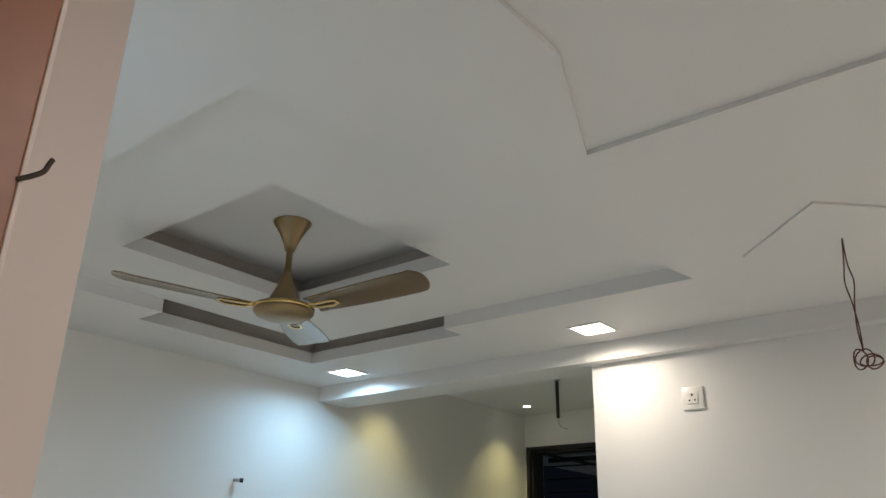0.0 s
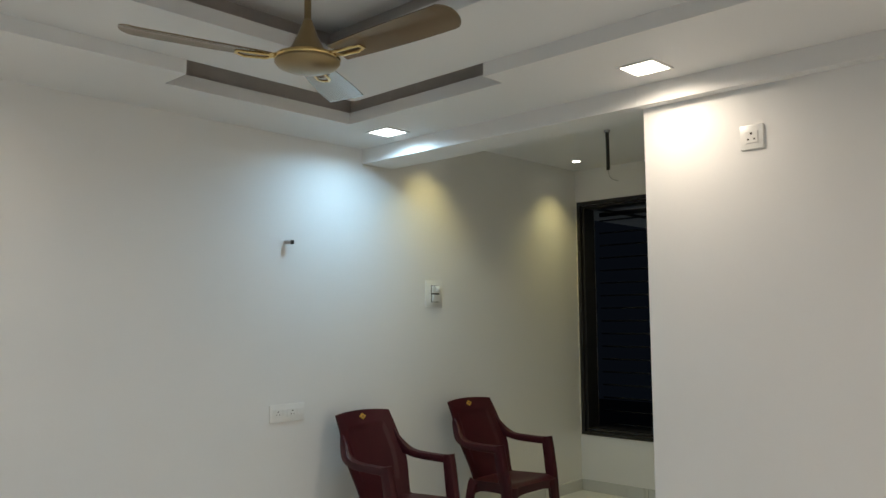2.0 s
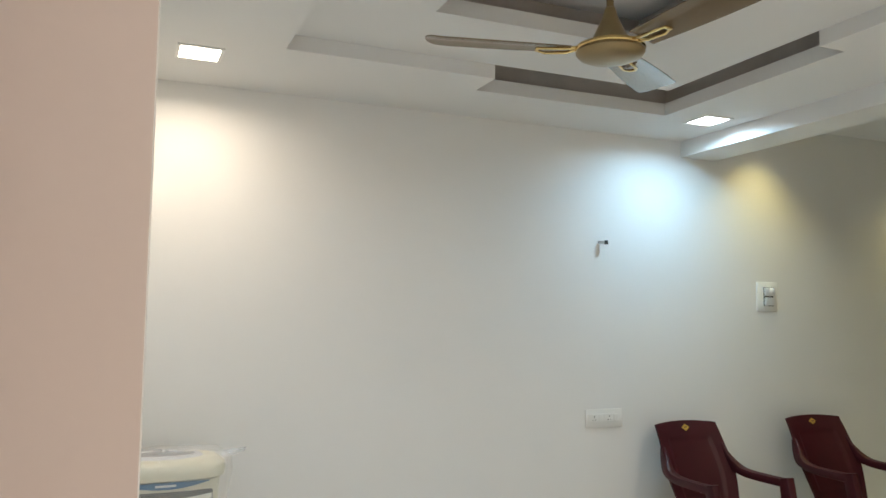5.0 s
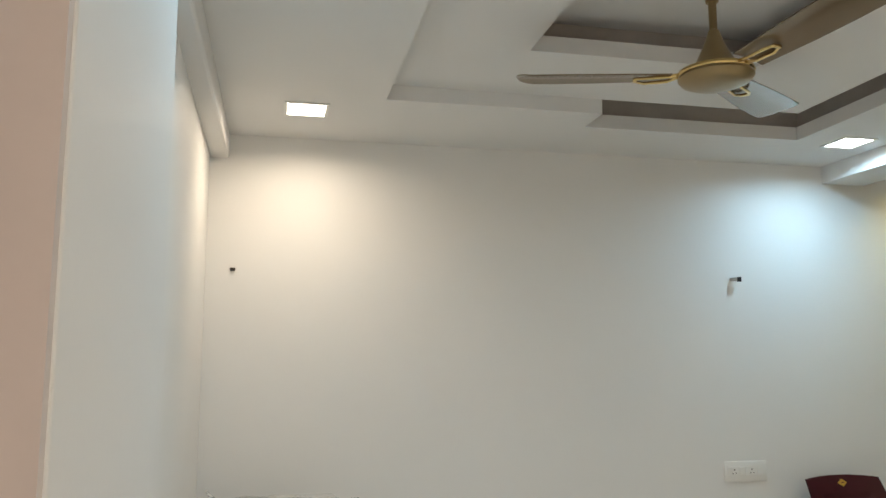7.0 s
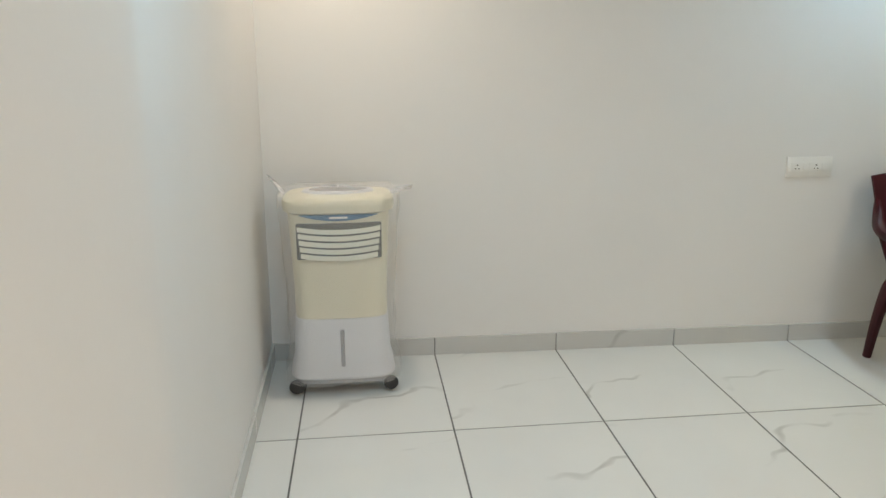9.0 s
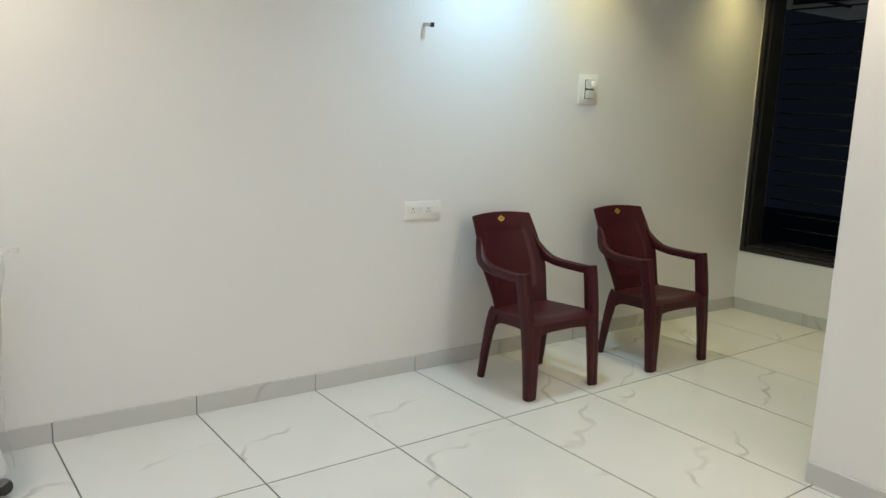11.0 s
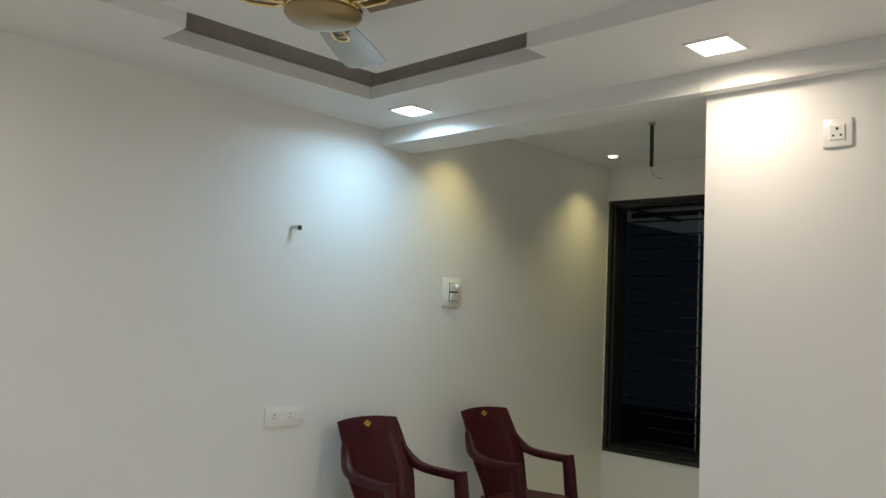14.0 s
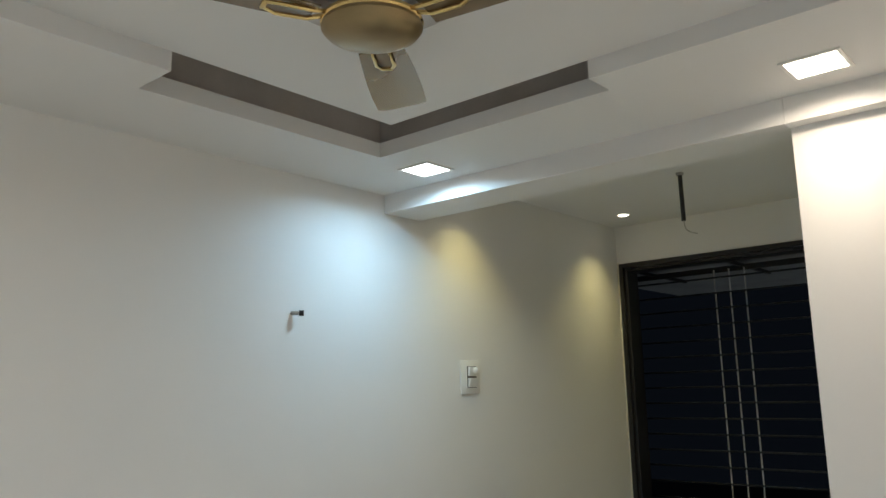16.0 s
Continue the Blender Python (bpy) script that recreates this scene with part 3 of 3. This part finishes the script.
# ---------------------------------------------------------------- plastic armchairs
def armchair(m, label):
    """Moulded one-piece armchair; the front is towards -y."""
    t = thing("armchair", label, "chair", m, "plastic armchairs along the wall")
    def seat(u, v):
        x = (u - 0.5) * (0.45 - 0.05 * v)
        y = -0.205 + 0.36 * v
        dip = 0.020 * math.sin(math.pi * u) * math.sin(math.pi * min(1, v * 1.1))
        roll = -0.024 * max(0, 1 - v * 6) ** 2
        return (x, y, 0.405 - 0.018 * v - dip + roll)
    part("seat", sheet(16, 14, seat, (0, 0, -0.018)), MAROON, t, smooth=True)
    def apron(u, v):
        x = (u - 0.5) * 0.42
        return (x, -0.200, 0.382 - v * (0.048 + 0.030 * abs(2 * u - 1) ** 4))
    part("seat_apron", sheet(16, 3, apron, (0, 0.014, 0)), MAROON, t, smooth=True)
    for s in (-1, 1):
        def rail(u, v):
            return (s * (0.212 - 0.02 * u), -0.19 + 0.33 * u, 0.386 - 0.016 * u - v * (0.044 + 0.04 * abs(2 * u - 1) ** 4))
        part("side_rail", sheet(12, 2, rail, (-s * 0.012, 0, 0)), MAROON, t, smooth=True)
    def half(v):
        # half width of the back: narrow at the seat, full at the arms, a little less at the crown
        k = min(1, v / 0.52)
        return 0.186 + 0.038 * k * k * (3 - 2 * k) - 0.020 * max(0, v - 0.52) / 0.48
    def lean(v):
        return 0.125 + 0.130 * v + 0.075 * v * v
    def back(u, v):
        x = (u - 0.5) * 2 * half(v)
        curve = 0.030 * (1 - (2 * u - 1) ** 2)
        panel = 0.007 if 0.16 < u < 0.84 and 0.20 < v < 0.84 else 0
        crown = 0.012 * (1 - (2 * u - 1) ** 2) * max(0, v - 0.8) / 0.2
        return (x, lean(v) + curve + panel, 0.380 + 0.474 * v + crown)
    part("backrest", sheet(38, 40, back, (0, 0.012, 0)), MAROON, t, smooth=True)
    d = sheet(2, 2, lambda u, v: (0.026 * (u - v), 0.0, 0.019 * (u + v - 1)), (0, -0.003, 0))
    d.transform(Matrix.Translation((0, lean(0.93) + 0.027, 0.832)) @ Matrix.Rotation(radians(-22), 4, "X"))
    badge = part("badge", d, GOLD, t, "small gold diamond badge")
    d = boxes((-0.009, 0.009, -0.0045, -0.0028, -0.0025, 0.0025))
    d.transform(Matrix.Translation((0, lean(0.93) + 0.027, 0.832)) @ Matrix.Rotation(radians(-22), 4, "X"))
    part("badge_mark", d, WOOD, badge)
    for s in (-1, 1):
        line = smooth_line([(s * 0.194, 0.290, 0.744), (s * 0.205, 0.256, 0.682), (s * 0.222, 0.212, 0.636), (s * 0.235, 0.13, 0.609), (s * 0.241, -0.01, 0.604), (s * 0.241, -0.125, 0.606)], 5)
        n = len(line)
        part("armrest", sweep(bmesh.new(), line, [(0.014 + 0.040 * min(1, k / 13), 0.034 + 0.026 * math.sin(math.pi * min(1, k / 13)) + 0.012 * min(1, k / 13)) for k in range(n)]), MAROON, t, smooth=True)
        line = smooth_line([(s * 0.240, -0.122, 0.630), (s * 0.239, -0.136, 0.56), (s * 0.234, -0.156, 0.44), (s * 0.230, -0.168, 0.38), (s * 0.230, -0.188, 0.20), (s * 0.231, -0.205, 0.0)], 5)
        n = len(line)
        part("front_leg", sweep(bmesh.new(), line, [(0.056 - 0.010 * k / n, 0.072 + 0.018 * math.sin(math.pi * min(1, k / n * 1.05)) ** 2 - 0.022 * k / n) for k in range(n)]), MAROON, t, smooth=True)
        part("leg_rib", sweep(bmesh.new(), [(s * 0.190, -0.196, 0.380), (s * 0.199, -0.202, 0.29), (s * 0.205, -0.208, 0.15), (s * 0.212, -0.214, 0.002)], [(0.072, 0.028), (0.054, 0.028), (0.046, 0.026), (0.040, 0.024)]), MAROON, t, smooth=True)
        line = smooth_line([(s * 0.180, 0.128, 0.380), (s * 0.193, 0.142, 0.34), (s * 0.207, 0.165, 0.20), (s * 0.215, 0.192, 0.0)], 4)
        n = len(line)
        part("back_leg", sweep(bmesh.new(), line, [(0.042 - 0.012 * k / n, 0.082 - 0.046 * k / n) for k in range(n)]), MAROON, t, smooth=True)


armchair(pose(2.280, -0.450, 0, 0, 0, 0.8), "maroon moulded plastic armchair with gold badge beside the low sockets")
armchair(pose(3.182, -0.474, 0, 0, 0, -0.8), "maroon moulded plastic armchair with gold badge near the alcove")


# ---------------------------------------------------------------- air cooler in its wrap
def air_cooler(m):
    t = thing("air_cooler", "cream and white portable air cooler on castors wrapped in clear plastic", "air cooler", m @ Matrix.Diagonal((1.06, 1, 0.988, 1)))
    def shell(bm, levels, n=40, p=5.0):
        rings = []
        for z, w, d in levels:
            ring_v = []
            for i in range(n):
                a = 2 * math.pi * (i + 0.5) / n
                c, s = math.cos(a), math.sin(a)
                q = (abs(c) ** p + abs(s) ** p) ** (-1 / p)
                ring_v.append(bm.verts.new((w / 2 * c * q, d / 2 * s * q, z)))
            rings.append(ring_v)
        for a, b in zip(rings, rings[1:]):
            for i in range(n):
                bm.faces.new((a[i], a[(i + 1) % n], b[(i + 1) % n], b[i]))
        bm.faces.new(rings[0][::-1]), bm.faces.new(rings[-1])
        return bm
    part("tank", shell(bmesh.new(), [(0.075, 0.405, 0.30), (0.085, 0.425, 0.318), (0.11, 0.418, 0.316), (0.15, 0.394, 0.310), (0.33, 0.372, 0.300), (0.348, 0.370, 0.298)]), TANK, t, "white water tank", smooth=True)
    part("body", shell(bmesh.new(), [(0.349, 0.366, 0.294), (0.50, 0.370, 0.296), (0.70, 0.385, 0.304), (0.80, 0.395, 0.308)]), CREAM, t, "cream housing", smooth=True)
    part("lid", shell(bmesh.new(), [(0.800, 0.405, 0.315), (0.806, 0.432, 0.335), (0.830, 0.440, 0.342), (0.852, 0.430, 0.334), (0.866, 0.395, 0.305), (0.872, 0.33, 0.25)], p=3.6), CREAM, t, "rounded cream lid", smooth=True)
    part("control_panel", shell(bmesh.new(), [(0.870, 0.29, 0.19), (0.880, 0.27, 0.175)], p=2.0), TANK, t, smooth=True)
    part("display", shell(bmesh.new(), [(0.8802, 0.23, 0.105), (0.883, 0.22, 0.10)], p=2.0), GREYP, t, "grey printed control display", smooth=True)
    part("base", shell(bmesh.new(), [(0.056, 0.39, 0.29), (0.074, 0.395, 0.297)]), GREYP, t, smooth=True)
    # front grille
    part("grille_recess", boxes((-0.163, 0.163, -0.1565, -0.140, 0.612, 0.764), bevel=0.006), DARKP, t, "dark recess behind the louvres")
    for k in range(5):
        z = 0.741 - 0.0280 * k
        def louvre(u, v):
            x = (u - 0.5) * (0.318 - 0.006 * k)
            sag = 0.016 * (1 - (2 * u - 1) ** 2)
            return (x, -0.166 + 0.010 * v, z - 0.008 - sag + 0.019 * v)
        part("louvre", sheet(14, 2, louvre, (0, 0.004, 0.004)), CREAM, t, smooth=True)
    def band(u, v):
        x = (u - 0.5) * 0.30
        return (x, -0.1625, 0.799 - (1 - v) * 0.026 * max(0.02, 1 - (2 * u - 1) ** 2))
    part("name_band", sheet(16, 1, band, (0, 0.012, 0)), BLUE, t, "curved blue name band")
    part("name_bar", boxes((-0.035, 0.035, -0.1645, -0.1620, 0.783, 0.791)), SWITCH, t, "pale unreadable lettering bar")
    part("level_slit", boxes((-0.008, 0.008, -0.160, -0.148, 0.135, 0.300), bevel=0.003), GREYP, t, "grey water level slit")
    for x in (-0.190, 0.190):
        for y in (-0.118, 0.118):
            bm = lathe([(0.010, -0.020), (0.028, -0.017), (0.031, 0.0), (0.028, 0.017), (0.010, 0.020)], 24)
            bmesh.ops.rotate(bm, cent=(0, 0, 0), matrix=Matrix.Rotation(radians(68), 3, "X"), verts=bm.verts[:])
            bmesh.ops.translate(bm, vec=(x, y, 0.036), verts=bm.verts[:])
            wheel = part("castor", bm, RUBBER, t, "black castor wheel", smooth=True)
            part("fork", boxes((x - 0.020, x + 0.020, y - 0.012, y + 0.012, 0.045, 0.062), bevel=0.004), RUBBER, wheel)
    # crumpled wrap
    bm = bmesh.new()
    rings, n = [], 72
    for z, w, d in ((0.062, 0.475, 0.36), (0.10, 0.470, 0.36), (0.16, 0.440, 0.345), (0.25, 0.43, 0.335), (0.33, 0.44, 0.335), (0.42, 0.43, 0.335), (0.52, 0.44, 0.34), (0.62, 0.45, 0.345), (0.72, 0.455, 0.35), (0.82, 0.475, 0.365), (0.872, 0.475, 0.36), (0.889, 0.44, 0.31), (0.893, 0.32, 0.20), (0.895, 0.12, 0.06), (0.895, 0.01, 0.005)):
        ring_v = []
        for i in range(n):
            a = 2 * math.pi * i / n
            c, s = math.cos(a), math.sin(a)
            q = (abs(c) ** 4 + abs(s) ** 4) ** -0.25
            k = 1 + 0.050 * noise.noise((c * 2.2, s * 2.2, z * 4.0)) + 0.022 * noise.noise((c * 8, s * 8, z * 9)) + 0.010 * noise.noise((c * 19, s * 19, z * 21))
            ring_v.append(bm.verts.new((w / 2 * c * q * k, d / 2 * s * q * k, z + 0.014 * noise.noise((c * 4, s * 4, z * 3)))))
        rings.append(ring_v)
    for a, b in zip(rings, rings[1:]):
        for i in range(n):
            bm.faces.new((a[i], a[(i + 1) % n], b[(i + 1) % n], b[i]))
    wrap = part("wrap", bm, FILM, t, "loose clear plastic wrap", smooth=True)
    for side, reach, rise in ((-1, 0.060, 0.075), (1, 0.085, 0.018)):
        def ear(u, v):
            w = (1 - u) * 0.09 + 0.004
            return (side * (0.205 + reach * u), -0.06 + (v - 0.5) * w + 0.012 * math.sin(9 * v + 4 * u), 0.875 + rise * u + 0.010 * math.sin(11 * v))
        part("wrap_ear", sheet(8, 8, ear, (0, 0, 0.001)), FILM, wrap, "pulled-out corner of the wrap", smooth=True)


air_cooler(pose(-0.430, -0.290, 0, 0, 0, 1.5))

# ---------------------------------------------------------------- open door by the passage
t = thing("door_1", "open brown veneer door leaf with a dark metal latch hook", "door", kind="structure")
part("leaf", boxes((-1.60, -0.7425, -3.16, -3.125, 0.008, 2.08), bevel=0.002), WOOD, t)
part("lipping", boxes((-0.7425, -0.738, -3.159, -3.127, 0.008, 2.08), bevel=0.001), PEACH, t, "painted edge strip")
line = smooth_line([(-0.744, -3.160, 1.701), (-0.736, -3.163, 1.706), (-0.729, -3.165, 1.712), (-0.7265, -3.165, 1.719), (-0.7245, -3.165, 1.724)], 4)
part("latch_hook", tube(line, 0.0022, 8), SLOT, t, "dark metal latch hook", smooth=True)

# ---------------------------------------------------------------- floor tiles and skirting
floor = structure("floor", boxes((-2.75, 4.97, -5.35, 0.10, -0.10, -0.0015)), GROUT, "glossy white marble-look tiled floor with dark grout lines")
YS = [0.0, -0.784, -1.954, -3.124, -4.294, -5.2]
def joint(i, j):
    """Where two joints cross: the grid lies a degree out of square with the long wall."""
    y = YS[j] + (0.022 * (i * 0.6 - 1.2) if j else 0.0)
    return (min(max(i * 0.6 - 0.005 * y, -2.6), 4.716), max(y, -5.2))


for i in range(-5, 8):
    for j in range(5):
        x0, x1 = i * 0.6, (i + 1) * 0.6
        if (x1 < -0.7 and j < 2) or (x0 > 2.4 and j > 1):
            continue
        ring_xy = [joint(i, j + 1), joint(i + 1, j + 1), joint(i + 1, j), joint(i, j)]
        if ring_xy[1][0] - ring_xy[0][0] < 0.05:
            continue
        cx, cy = sum(p[0] for p in ring_xy) / 4, sum(p[1] for p in ring_xy) / 4
        inset = [(x - cx - math.copysign(0.0035, x - cx), y - cy - math.copysign(0.0035, y - cy)) for x, y in ring_xy]
        ob = new("tile", mesh_of("tile", slab(inset, [], -0.010, 0.0), TILE))
        ob.location = (cx, cy, 0)
        ob.parent = floor

base = thing("baseboard", "grey marble tile skirting along the walls", "skirting", kind="structure")
def skirt_run(a, b, ax, fixed, normal, first):
    """Skirting pieces from a to b along an axis, on a wall at fixed."""
    cuts = [a] + [first + 0.6 * k for k in range(-12, 14) if a + 0.02 < first + 0.6 * k < b - 0.02] + [b]
    lo, hi = sorted((fixed, fixed + normal * 0.006))
    part("joint_filler", boxes((a, b, lo, hi, 0, 0.084) if ax == "x" else (lo, hi, a, b, 0, 0.084)), GROUT, base, "dark grout behind the skirting joints")
    for s, e in zip(cuts, cuts[1:]):
        lo, hi = sorted((fixed, fixed + normal * 0.012))
        args = (s + 0.002, e - 0.002, lo, hi, 0, 0.087) if ax == "x" else (lo, hi, s + 0.002, e - 0.002, 0, 0.087)
        part("skirting_tile", boxes(args, bevel=0.0015), SKIRT, base)
skirt_run(-0.774, 4.714, "x", 0.0, -1, 0.0)
west = len(base.children)
skirt_run(-2.458, -0.014, "y", -0.774, 1, -0.784)
for ob in base.children[west:]:  # follows the wall, which is out of square
    for v in ob.data.vertices:
        v.co.x -= 0.0142 * v.co.y
skirt_run(-2.1, -0.014, "y", 4.714, -1, -0.6)
skirt_run(-5.2, -1.893, "y", 2.450, -1, -0.6)
